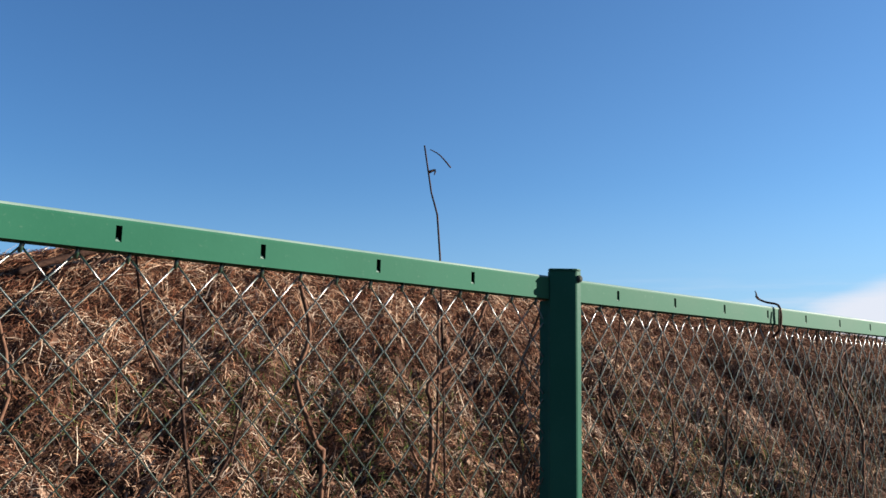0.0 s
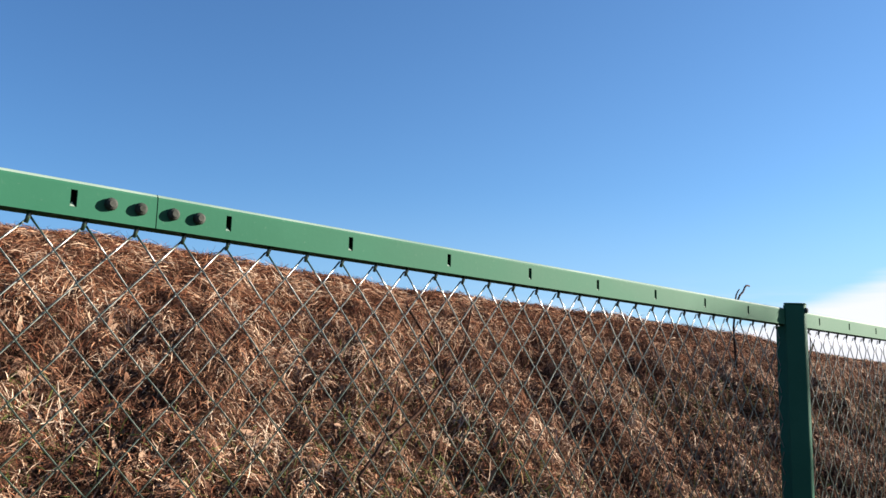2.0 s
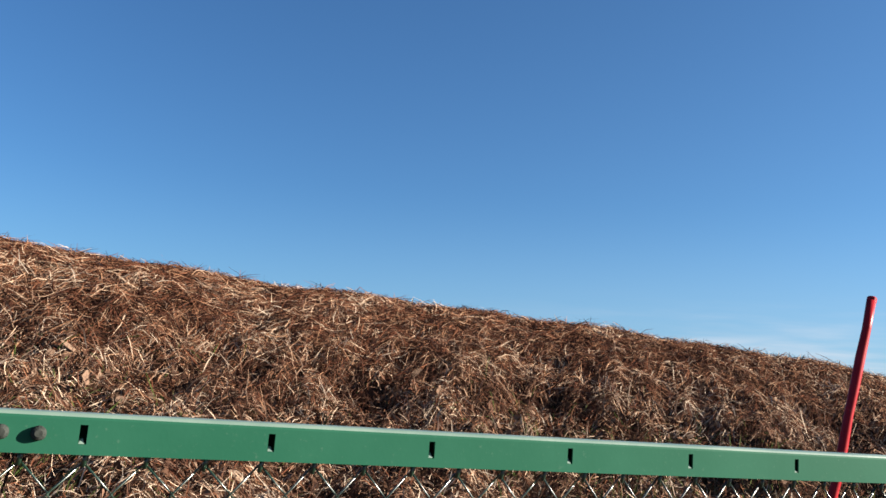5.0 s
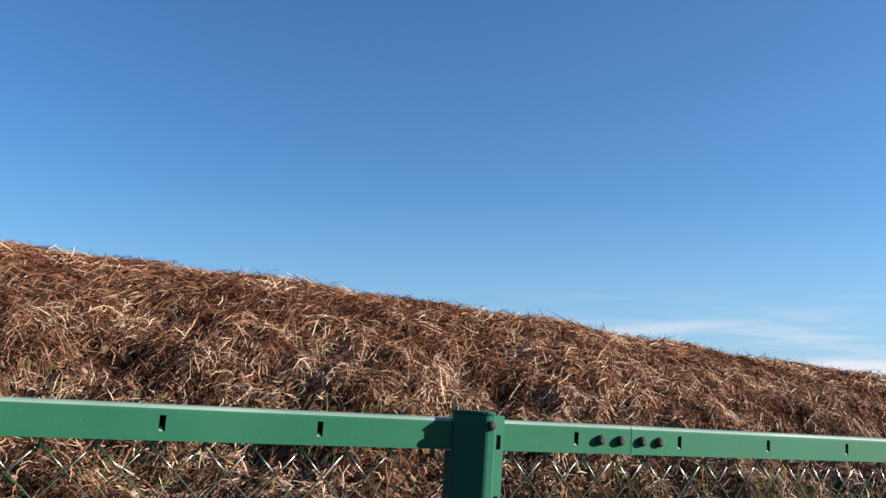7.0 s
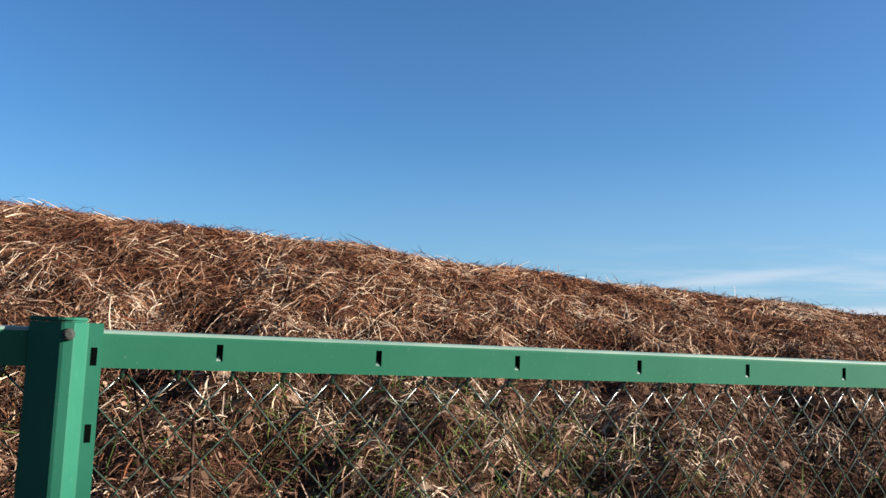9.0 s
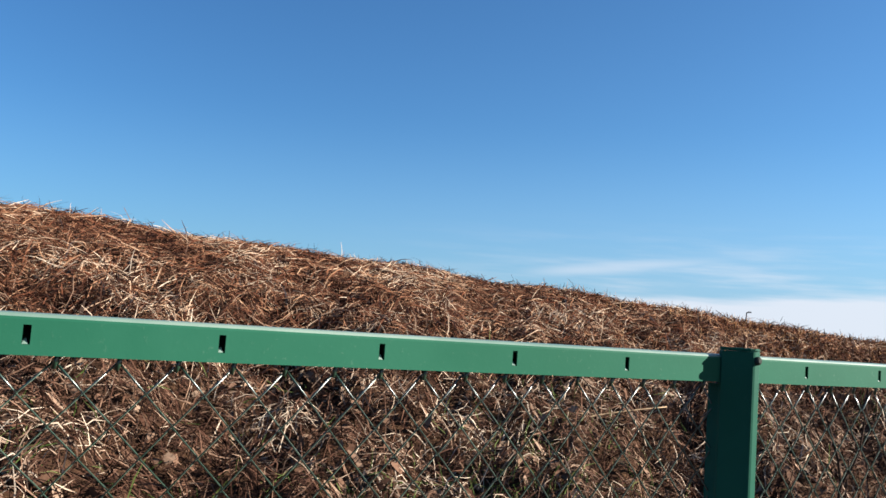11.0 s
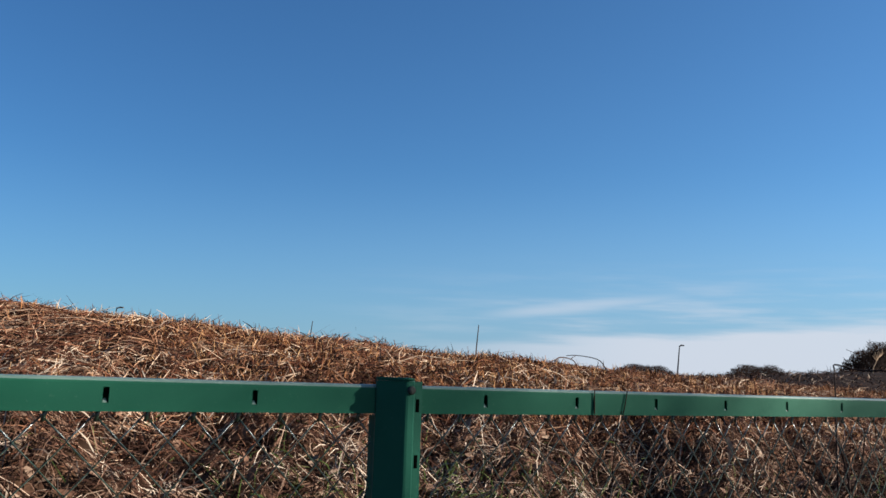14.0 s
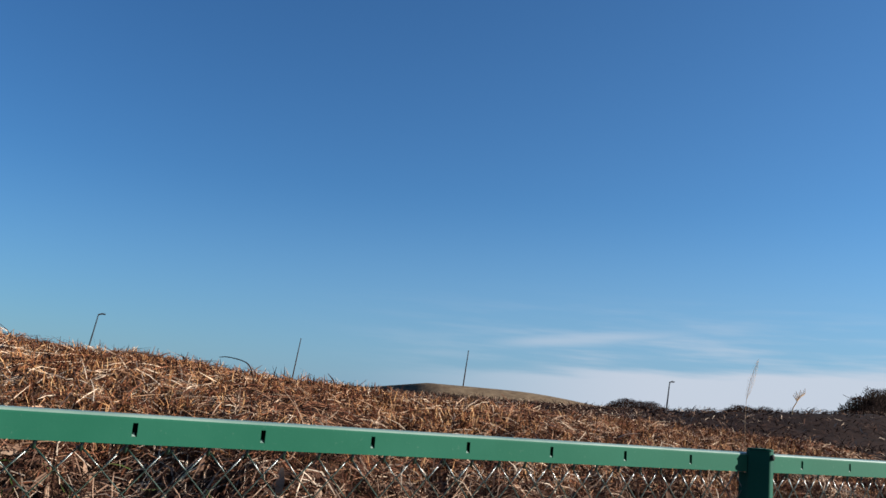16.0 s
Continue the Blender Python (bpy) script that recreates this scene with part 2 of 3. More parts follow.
def ground_z(x, y):
    """Height of the ground sheet: the path, the grassy bank behind the fence and the falling land beyond."""
    x, y = np.broadcast_arrays(np.asarray(x, float), np.asarray(y, float))
    zc = np.interp(x, CREST_X, CREST_Z)
    b = y + nearer(x)
    bank = zc * (np.interp(b - 0.12, RISE_Y, RISE) + np.interp(b, RISE_Y, RISE) + np.interp(b + 0.12, RISE_Y, RISE)) / 3 * smooth01((y + 0.1) / 0.7)
    behind = 1.42 + 0.46 * smooth01((17.5 - y) / 9) * smooth01((x - 33) / 8)
    z = bank + (behind - zc) * smooth01((b - 6.4) / 3.5) - behind * smooth01((y - 26) / 30)
    z = z + 1.16 * smooth01((x - 43.0) / 3.5) * smooth01((66.0 - x) / 15.0) * smooth01((y - 33.0) / 6.0) * smooth01((58.0 - y) / 12.0)
    ends = smooth01((x + 45) / 20) * smooth01((110 - x) / 50)
    near = (2.1 - 1.55 * smooth01((b - 3.6) / 1.6)) * smooth01((y - 0.6) / 0.8) * smooth01((60 - np.abs(x)) / 20) * smooth01((30 - y) / 10)
    return z * ends + wobble(x, y) * near


def build_ground():
    xs = np.unique(np.concatenate([np.arange(-6, 36, 0.12), np.arange(-50, 100, 2.0), np.arange(40, 70, 0.5), [-4000, -1500, -600, -250, -120, 140, 220, 400, 800, 2000, 4000]]))
    ys = np.unique(np.concatenate([np.arange(0, 8.3, 0.12), np.arange(8.5, 16, 0.5), np.arange(16, 60, 1.0), np.arange(-14, 0, 1.0), [-4000, -1200, -300, -80, -30, 80, 120, 200, 400, 900, 2000, 4000]]))
    X, Y = np.meshgrid(xs, ys, indexing="ij")
    Z = ground_z(X, Y)
    me = bpy.data.meshes.new("ground")
    nx, ny = X.shape
    idx = np.arange(nx * ny).reshape(nx, ny)
    F = np.stack([idx[:-1, :-1], idx[1:, :-1], idx[1:, 1:], idx[:-1, 1:]], -1).reshape(-1, 4)
    me.from_pydata(np.stack([X, Y, Z], -1).reshape(-1, 3).tolist(), [], F.tolist())
    me.materials.append(SOIL)
    me.materials.append(SCRUB_SOIL)
    me.materials.append(DULL_GRASS)
    centre = (X[:-1, :-1] + X[1:, 1:]).ravel() / 2 + 1.5 * np.sin((Y[:-1, :-1]).ravel())
    across = Y[:-1, :-1].ravel()
    mound = (across > 33) & (centre > 42) & (centre < 70) & (across < 60)
    me.polygons.foreach_set("material_index", np.where(mound, 2, (centre > 29.5) & (across > 1)).astype(np.int32))
    me.polygons.foreach_set("use_smooth", [True] * len(me.polygons))
    tagged(new("ground", me), "brown earth bank behind a level path", "ground", kind="structure")


build_ground()


def scatter(name, count, xr, yr, length, width, mat, label, lift=0.02, upright=0.0, lean=0.0, keep=None, sag=0.35, along=True):
    """Blades strewn over the ground. lift: thickness of the mat; upright: how steeply they may stand; lean: the heading most share; along: yr counts from the bank's own line."""
    x, y = rng.uniform(*xr, count), rng.uniform(*yr, count)
    if keep is not None:
        sel = rng.uniform(0, 1, count) < keep(x, y)
        x, y = x[sel], y[sel]
    if along:
        y = y - nearer(x)
        x, y = x[y > 0.15], y[y > 0.15]
    n = len(x)
    L = rng.uniform(*length, n) * rng.uniform(0.6, 1.0, n)
    th = lean + rng.normal(0, 0.75, n) + np.where(rng.uniform(0, 1, n) < 0.5, 0, math.pi)
    th = np.where(rng.uniform(0, 1, n) < 0.3, rng.uniform(0, 2 * math.pi, n), th)
    up = np.abs(rng.normal(0, 0.10 + upright, n))
    turn = rng.normal(0, 0.35, n)
    P = np.empty((n, 3, 3))
    t0 = rng.uniform(0.0, lift, n)
    px, py, rise = x.copy(), y.copy(), t0.copy()
    ang = th.copy()
    tilt = up.copy()
    for i in range(3):
        P[:, i, 0], P[:, i, 1] = px, py
        P[:, i, 2] = ground_z(px, py) + np.maximum(rise, 0.001)
        step = L / 2
        px = px + np.cos(ang) * np.cos(tilt) * step
        py = py + np.sin(ang) * np.cos(tilt) * step
        rise = rise + np.sin(tilt) * step
        ang = ang + turn
        tilt = tilt - sag * np.abs(rng.normal(0.6, 0.4, n)) * (0.4 + up)
    D = np.gradient(P, axis=1)
    D /= np.linalg.norm(D, axis=2, keepdims=True) + 1e-9
    nrm = np.stack([rng.normal(0, 0.5, n), -0.45 + rng.normal(0, 0.5, n), np.full(n, 0.85)], 1)
    S = np.cross(D, nrm[:, None, :])
    S /= np.linalg.norm(S, axis=2, keepdims=True) + 1e-9
    W = rng.uniform(*width, n)[:, None] * np.array([0.8, 1.0, 0.35])[None, :] / 2
    ob = ribbons(name, P, S * W[:, :, None], mat)
    return tagged(ob, label, "dry grass", kind="stuff")


# ---------------------------------------------------------------- the fence
BAY, SLOT, TOP, RAIL_H, RAIL_D = 2.0, 0.2, 1.5, 0.043, 0.030
FIRST, LAST = -2, 17
# the posts do not stand quite in one line: sideways and upward drift at the rail joints
JOINT_X = np.array([-1.7, 2.3, 6.3, 10.3, 14.3, 18.3, 22.3, 26.3])
JOINT_Y = np.array([-0.073, 0.027, 0.088, -0.071, -0.027, -0.032, 0.020, 0.095])
JOINT_Z = np.array([0.012, 0.021, 0.013, 0.020, 0.007, 0.002, -0.030, -0.056])


def bend(ob):
    """Shifts a fence piece to the line on which the fence really runs."""
    me = ob.data
    co = np.empty(len(me.vertices) * 3, dtype=np.float32)
    me.vertices.foreach_get("co", co)
    co = co.reshape(-1, 3)
    co[:, 1] += np.interp(co[:, 0], JOINT_X, JOINT_Y)
    co[:, 2] += np.interp(co[:, 0], JOINT_X, JOINT_Z)
    me.vertices.foreach_set("co", co.ravel())
    me.update()
    return ob


fence = tagged(new("chain_link_fence"), "green chain-link fence with slotted steel rail along the bank", "fence")

POST_FRONT = [(-0.008, -0.003), (0.0225, -0.0335), (0.0255, -0.0358), (0.029, -0.0367), (0.0385, -0.0370), (0.0402, -0.0358), (0.0515, -0.0135), (0.0535, -0.0118), (0.0690, -0.0108), (0.0690, 0.004), (-0.006, 0.004)]
POST_BACK = [(-0.006, 0.0), (0.066, 0.0), (0.054, 0.026), (-0.004, 0.026)]


def build_post(p):
    x = BAY * p
    bm = bmesh.new()
    prism(bm, [(x + a, b) for a, b in POST_FRONT], -0.3, TOP + 0.007)
    prism(bm, [(x + a, b) for a, b in POST_BACK], -0.3, TOP - RAIL_H - 0.003)
    post = bend(part("post", bm, POST_GREEN, fence, "folded green steel fence post"))
    # folded cap plate
    bm = bmesh.new()
    prism(bm, [(x - 0.008, 0.004), (x - 0.010, -0.004), (x + 0.0215, -0.0355), (x + 0.0285, -0.0385), (x + 0.0395, -0.0385), (x + 0.0415, -0.0350), (x + 0.054, 0.004)], TOP + 0.0074, TOP + 0.0125)
    bmesh.ops.bevel(bm, geom=bm.edges[:], offset=0.002, segments=2, affect="EDGES")
    bend(part("cap", bm, POST_GREEN, post, "folded steel cap plate"))
    # slots in the flange, their dark painted as near-black blocks, and the bolt under the cap
    bm = bmesh.new()
    dome(bm, Vector((x + 0.0335, -0.0369, TOP - 0.006)), Vector((0.03, -1.0, 0)), 0.0068, 0.006)
    bend(part("bolt", bm, BOLT, post, "dull zinc bolt"))
    for z in (TOP - 0.030, TOP - 0.115, TOP - 0.20):
        bm = bmesh.new()
        prism(bm, [(x + 0.0575, -0.0119), (x + 0.0640, -0.0115), (x + 0.0640, -0.0105), (x + 0.0575, -0.0109)], z - 0.010, z + 0.010)
        bend(part("slot_clip", bm, SLOT_DARK, post, "near-black block painting the dark of a slot and its clip"))


SLOT_DARK = plain("dark slot", (0.0010, 0.0016, 0.0014), (0.0018, 0.0026, 0.0022), 30.0, 1.0)
SLOT_DARK.node_tree.nodes["Principled BSDF"].inputs["Specular IOR Level"].default_value = 0.0


def dome(bm, centre, axis, radius, height, sides=12):
    """A low rounded bolt head standing on a face, with its flange."""
    axis = axis.normalized()
    a = axis.orthogonal().normalized()
    b = axis.cross(a)
    rings = []
    for r, h in ((radius, 0.0), (radius, height * 0.35), (radius * 0.86, height * 0.72), (radius * 0.5, height * 0.95)):
        rings.append([bm.verts.new(centre + axis * h + (a * math.cos(t) + b * math.sin(t)) * r) for t in (2 * math.pi * j / sides for j in range(sides))])
    for u, v in zip(rings, rings[1:]):
        for j in range(sides):
            bm.faces.new((u[j], u[(j + 1) % sides], v[(j + 1) % sides], v[j]))
    bm.faces.new(rings[-1])


def build_rail(x0, x1):
    """A slotted hollow rail from one splice to the next. The slots go through its front."""
    bm = bmesh.new()
    z0, z1, back, th, r = TOP - RAIL_H, TOP, RAIL_D, 0.0028, 0.0065
    slot_w, lo, hi = 0.0078, z0 + 0.011, z0 + 0.031

    def quad(*pts, look_of=0):
        bm.faces.new([bm.verts.new(p) for p in pts]).material_index = look_of

    slots = [k * SLOT for k in range(math.ceil(x0 / SLOT + 0.2), math.floor(x1 / SLOT - 0.2) + 1)]
    cuts = [x0] + [v for s in slots for v in (s - slot_w / 2, s + slot_w / 2)] + [x1]
    for i, (a, b) in enumerate(zip(cuts, cuts[1:])):
        spans = [(z0, z1 - r)] if i % 2 == 0 else [(z0, lo), (hi, z1 - r)]
        for s0, s1 in spans:
            quad((a, 0, s0), (b, 0, s0), (b, 0, s1), (a, 0, s1))
            quad((b, th, s0), (a, th, s0), (a, th, s1), (b, th, s1))
        if i % 2:
            quad((a, 0, lo), (b, 0, lo), (b, th, lo), (a, th, lo))
            quad((a, th, hi), (b, th, hi), (b, 0, hi), (a, 0, hi))
            quad((a, 0, lo), (a, th, lo), (a, th, hi), (a, 0, hi))
            quad((b, th, lo), (b, 0, lo), (b, 0, hi), (b, th, hi))
            # Pale tab painted for the sunlit lower edge of the slot.
            quad((a, 0.0004, lo + 0.0004), (b - 0.002, 0.0004, lo + 0.0004), (b - 0.0035, 0.005, lo + 0.0065), (a + 0.001, 0.005, lo + 0.005), look_of=1)
    # rounded front edge, top, back and bottom; the top's glare is painted in paler green
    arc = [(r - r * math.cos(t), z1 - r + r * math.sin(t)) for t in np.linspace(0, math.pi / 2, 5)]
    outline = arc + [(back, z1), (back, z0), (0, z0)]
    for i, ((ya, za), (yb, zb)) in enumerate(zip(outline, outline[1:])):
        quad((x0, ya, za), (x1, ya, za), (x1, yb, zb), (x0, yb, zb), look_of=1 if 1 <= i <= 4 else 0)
    for x in (x0, x1):
        quad(*[(x, y, z) for y, z in [(0, z0), (0, z1 - r), *arc[1:], (back, z1), (back, z0)]])
    bmesh.ops.remove_doubles(bm, verts=bm.verts[:], dist=1e-5)
    bmesh.ops.recalc_face_normals(bm, faces=bm.faces[:])
    rail = bend(part("top_rail", bm, GREEN, fence, "green slotted steel rail"))
    rail.data.materials.append(GLARE_GREEN)
    return rail


splices = [BAY * p + 0.301 for p in range(FIRST, LAST + 1) if p % 2]
ends = [BAY * FIRST - 1] + splices + [BAY * LAST + 1]
rails = []
for a, b in zip(ends, ends[1:]):
    rails.append(build_rail(a + 0.0007, b - 0.0007))
for i, s in enumerate(splices):
    for dx, owner in ((-0.058, i), (-0.021, i), (0.021, i + 1), (0.056, i + 1)):
        bm = bmesh.new()
        dome(bm, Vector((s + dx, 0.0003, TOP - RAIL_H * 0.52)), Vector((0, -1, 0)), 0.0078, 0.0085, 14)
        bend(part("splice_bolt", bm, BOLT, rails[owner], "dull round-headed zinc bolt", smooth=False))
    bm = bmesh.new()
    prism(bm, [(s - 0.09, 0.0031), (s + 0.09, 0.0031), (s + 0.09, 0.006), (s - 0.09, 0.006)], TOP - RAIL_H + 0.005, TOP - 0.005)
    bend(part("splice_plate", bm, STEEL, rails[i], "steel plate behind the joint"))


def build_mesh_panel():
    """One bay of chain-link: zigzag strands, each hooked into the next, tied to the rail at every top corner."""
    cell = BAY / 32
    s, drop = cell / 2, cell * 0.55
    top, bottom = TOP - RAIL_H - 0.006, 0.10
    rows = int((top - bottom) / drop)
    bm = bmesh.new()
    for j in range(64):
        x = (j + 0.5) * s
        path = []
        for i in range(rows + 1):
            sway = 0.0020 * math.sin(j * 0.35 + i * 0.37) + 0.0012 * math.sin(j * 0.21 - i * 1.1)
            side = 1 if (i + j) % 2 == 0 else -1
            path.append((x + side * s * 0.53 + sway, 0.016 + side * 0.0022, top - i * drop + 0.0018 * math.sin(j * 0.4 + i * 0.2)))
        tube(bm, path, 0.0014, 5)
    for j in range(32):
        x = (2 * j + 1) * s
        tube(bm, [(x - 0.002, 0.012, top - 0.007), (x, 0.010, top + 0.003), (x + 0.002, 0.014, top + 0.010)], [0.0024, 0.0030, 0.0022], 5)
    return part("wire_mesh", bm, WIRE, fence, "green coated chain-link wire", smooth=True)


panel = build_mesh_panel()
for p in range(FIRST, LAST):
    data = panel.data if p == LAST - 1 else panel.data.copy()
    ob = panel if p == LAST - 1 else new("wire_mesh", data)
    data.transform(Matrix.Translation((BAY * p, 0, 0)))
    ob.parent = fence
    bend(tagged(ob, "green coated chain-link wire"))
for p in range(FIRST, LAST + 1):
    build_post(p)

# ---------------------------------------------------------------- red pole in the bank
def build_red_pole():
    base, tip = Vector((8.27, 1.04, -0.05)), Vector((8.868, 1.04, 1.975))
    d = (tip - base)
    pole = tagged(new("marker_pole"), "leaning scuffed red marker pole stuck in the bank", "pole")
    bm = bmesh.new()
    pts = [base + d * t for t in np.linspace(0, 1, 22)]
    pts = [p + Vector((0.0025 * math.sin(i * 1.7), 0.002 * math.cos(i * 2.3), 0)) for i, p in enumerate(pts)]
    tube(bm, pts, [0.0152 + 0.0009 * math.sin(i * 2.1) for i in range(22)], 14)
    part("shaft", bm, RED, pole, smooth=True)
    bm = bmesh.new()
    u = d.normalized()
    tube(bm, [tip - u * 0.004, tip + u * 0.010, tip + u * 0.013], [0.0160, 0.0160, 0.0135], 14)
    part("end_cap", bm, RED, pole, "dark red end cap")


build_red_pole()

# ---------------------------------------------------------------- twigs and stalks at the fence
def build_twig(name, label, paths, mat, category="twig"):
    """A bare stem with its side shoots: each path is a list of points with a first and last radius."""
    bm = bmesh.new()
    for pts, r0, r1 in paths:
        k = len(pts)
        dense = []
        for i in range((k - 1) * 3 + 1):
            t = i / 3
            j = min(int(t), k - 2)
            p0, p1, p2, p3 = (Vector(pts[max(0, min(k - 1, j + q))]) for q in (-1, 0, 1, 2))
            f = t - j
            dense.append(0.5 * ((2 * p1) + (p2 - p0) * f + (2 * p0 - 5 * p1 + 4 * p2 - p3) * f * f + (3 * p1 - p0 - 3 * p2 + p3) * f ** 3))
        m = len(dense)
        tube(bm, dense, [r0 + (r1 - r0) * i / (m - 1) for i in range(m)], 6)
    ob = mesh_object(name, bm, mat, None, label, True)
    if max(p[1] for p in paths[0][0]) < 0.5:
        bend(ob)
    return tagged(ob, label, category)


build_twig("dry_stalk", "tall thin dark stalk with one curled leaf behind the fence", [
    ([(-0.07, 0.19, 0.0), (-0.09, 0.18, 0.9), (-0.12, 0.18, 1.54), (-0.145, 0.18, 1.66), (-0.165, 0.18, 1.750)], 0.0026, 0.0017),
    ([(-0.152, 0.18, 1.70), (-0.141, 0.175, 1.705), (-0.143, 0.175, 1.695)], 0.003, 0.001),
    ([(-0.151, 0.18, 1.745), (-0.134, 0.17, 1.735), (-0.114, 0.16, 1.712)], 0.0008, 0.0016)], TWIG)
build_twig("hooked_vine", "dark dead vine hooked over the fence rail", [
    ([(0.838, 0.010, 1.425), (0.842, -0.006, 1.440), (0.848, -0.009, 1.465), (0.847, -0.009, 1.490), (0.842, -0.004, 1.505), (0.834, 0.018, 1.511), (0.828, 0.034, 1.518), (0.824, 0.042, 1.528)], 0.0032, 0.0024),
    ([(0.842, -0.006, 1.440), (0.833, -0.011, 1.462), (0.838, -0.010, 1.492)], 0.0022, 0.0022),
    ([(0.828, 0.034, 1.518), (0.820, 0.036, 1.520), (0.812, 0.038, 1.526)], 0.0028, 0.0012),
    ([(0.824, 0.042, 1.526), (0.828, 0.044, 1.534), (0.826, 0.046, 1.541)], 0.0026, 0.0012)], TWIG)
build_twig("bent_twig", "two thin dark twig tips above the rail", [
    ([(3.77, 0.018, 1.34), (3.79, 0.034, 1.44), (3.817, 0.034, 1.508), (3.838, 0.032, 1.528), (3.850, 0.03, 1.544), (3.868, 0.03, 1.545)], 0.0028, 0.0022),
    ([(3.79, 0.034, 1.44), (3.803, 0.034, 1.505), (3.808, 0.032, 1.522), (3.817, 0.03, 1.532)], 0.0022, 0.0016)], TWIG)
build_twig("leaning_twig", "dark twig leaning on the rail front", [
    ([(11.755, 0.018, 1.24), (11.772, 0.014, 1.31), (11.788, -0.004, 1.38), (11.812, -0.007, 1.44), (11.828, -0.007, 1.508)], 0.0032, 0.0042),
    ([(11.80, -0.007, 1.41), (11.775, -0.010, 1.445), (11.75, -0.008, 1.452)], 0.0022, 0.0014)], TWIG)
build_twig("forked_twig", "thin brown forked twig rising in front of the rail", [
    ([(14.850, 0.018, 1.425), (14.868, 0.008, 1.436), (14.888, -0.007, 1.452), (14.899, -0.008, 1.485), (14.902, -0.007, 1.52), (14.902, -0.006, 1.563)], 0.0022, 0.0017),
    ([(14.902, -0.006, 1.553), (14.893, -0.004, 1.570), (14.887, -0.003, 1.578)], 0.0020, 0.0009),
    ([(14.902, -0.006, 1.553), (14.912, -0.004, 1.570), (14.916, -0.003, 1.581)], 0.0020, 0.0009)], VINE)
build_twig("pale_stalk", "pale dry stalk leaning behind the rail", [
    ([(14.37, 0.13, 1.22), (14.40, 0.12, 1.36), (14.44, 0.11, 1.50), (14.48, 0.10, 1.565)], 0.0032, 0.0022)], PALE)
build_twig("reed_stalk", "pale broken reed behind the fence", [
    ([(14.0, 0.33, 0.0), (13.985, 0.33, 1.45), (13.978, 0.33, 1.625)], 0.0028, 0.0020)], PALE)
build_twig("dark_stalk", "thin dark stalk leaning above the straw", [
    ([(13.99, 0.36, 0.0), (13.985, 0.345, 1.4), (13.972, 0.336, 1.62), (13.945, 0.335, 1.675), (13.90, 0.335, 1.735)], 0.0022, 0.0014)], TWIG)
# Thin stems, mostly drawn in place of twig shadows on the rail front.
for x, dx, low in ((11.05, -0.055, 1.30), (11.145, -0.06, 1.36), (20.44, 0.0, 1.44), (20.522, -0.012, 1.40), (16.93, 0.012, 1.44)):
    build_twig("twig_shadow_line", "thin dark stem drawn for a twig and shadow line on the rail front", [
        ([(x + dx * 1.7, 0.016, low - 0.05), (x + dx * 1.2, 0.004, low + 0.06), (x + dx, -0.0022, 1.458), (x + dx * 0.4, -0.0022, 1.482), (x, -0.0018, 1.503)], 0.0011, 0.0010)], TWIG)["group"] = "thin twigs on the rail"
build_twig("bent_wire", "thin rusty wire arched above the fence rail", [
    ([(21.636, 0.297, 0.0), (21.636, 0.297, 1.40), (21.639, 0.298, 1.555), (21.645, 0.303, 1.587), (21.672, 0.270, 1.577), (21.695, 0.232, 1.573), (21.718, 0.176, 1.573), (21.742, 0.128, 1.555), (21.760, 0.090, 1.535), (21.763, 0.086, 1.515), (21.768, 0.082, 1.42)], 0.0022, 0.0022)], RUSTY, "wire")
plume = [([(26.80, 2.3, 0.2), (26.84, 2.35, 1.2), (26.90, 2.4, 1.65), (27.0, 2.4, 1.91)], 0.0022, 0.0010)]
for i in range(26):
    f = (i + 0.5) / 26
    a = Vector((26.90 + 0.10 * f, 2.4, 1.65 + 0.25 * f))
    side = 1 if i % 2 else -1
    reach = 0.035 * math.sin(math.pi * (0.15 + 0.8 * f))
    plume.append(([tuple(a), tuple(a + Vector((side * reach * 0.6 + 0.006, 0.0, 0.020))), tuple(a + Vector((side * reach + 0.012, 0.005, 0.034)))], 0.0011, 0.0006))
build_twig("pampas_reed", "single pale reed with feathery top below the bank", plume, PALE, "reed")
weed = [([(37.70, 10.0, 1.2), (37.74, 10.0, 1.74), (37.84, 10.0, 1.90), (37.96, 10.0, 2.03)], 0.014, 0.010)]
for i in range(9):
    a = Vector((37.90 + 0.012 * i, 10.0, 1.97 + 0.012 * i))
    weed.append(([tuple(a), tuple(a + Vector((-0.08 + 0.028 * i, 0.0, 0.07))), tuple(a + Vector((-0.11 + 0.036 * i, 0.02, 0.12 + 0.03 * (i % 3))))], 0.010, 0.005))
build_twig("dead_weed", "withered branching weed on the far bank", weed, PALE, "weed")


def climbing_stem(x, y, z0, z1, drift, r):
    """A bare stem that wanders up behind the wire."""
    z = np.array([z0, 0.5, 0.85, 1.0, 1.14, 1.28, z1])
    pts = [(x + drift * (i / 6) + 0.035 * rng.normal(), y + 0.006 * rng.normal(), v) for i, v in enumerate(z)]
    paths = [(pts, r, r * 0.5)]
    for k in (2, 4, 5):
        a = Vector(pts[k])
        s = 1 if rng.uniform() < 0.5 else -1
        paths.append(([tuple(a), tuple(a + Vector((s * 0.05, 0.0, 0.06))), tuple(a + Vector((s * 0.075, 0.004, 0.14 + 0.06 * rng.uniform())))], r * 0.6, r * 0.3))
    build_twig("climbing_stem", "bare brown stem climbing behind the wire mesh", paths, VINE if rng.uniform() < 0.5 else TWIG)["group"] = "bare stems on the fence"


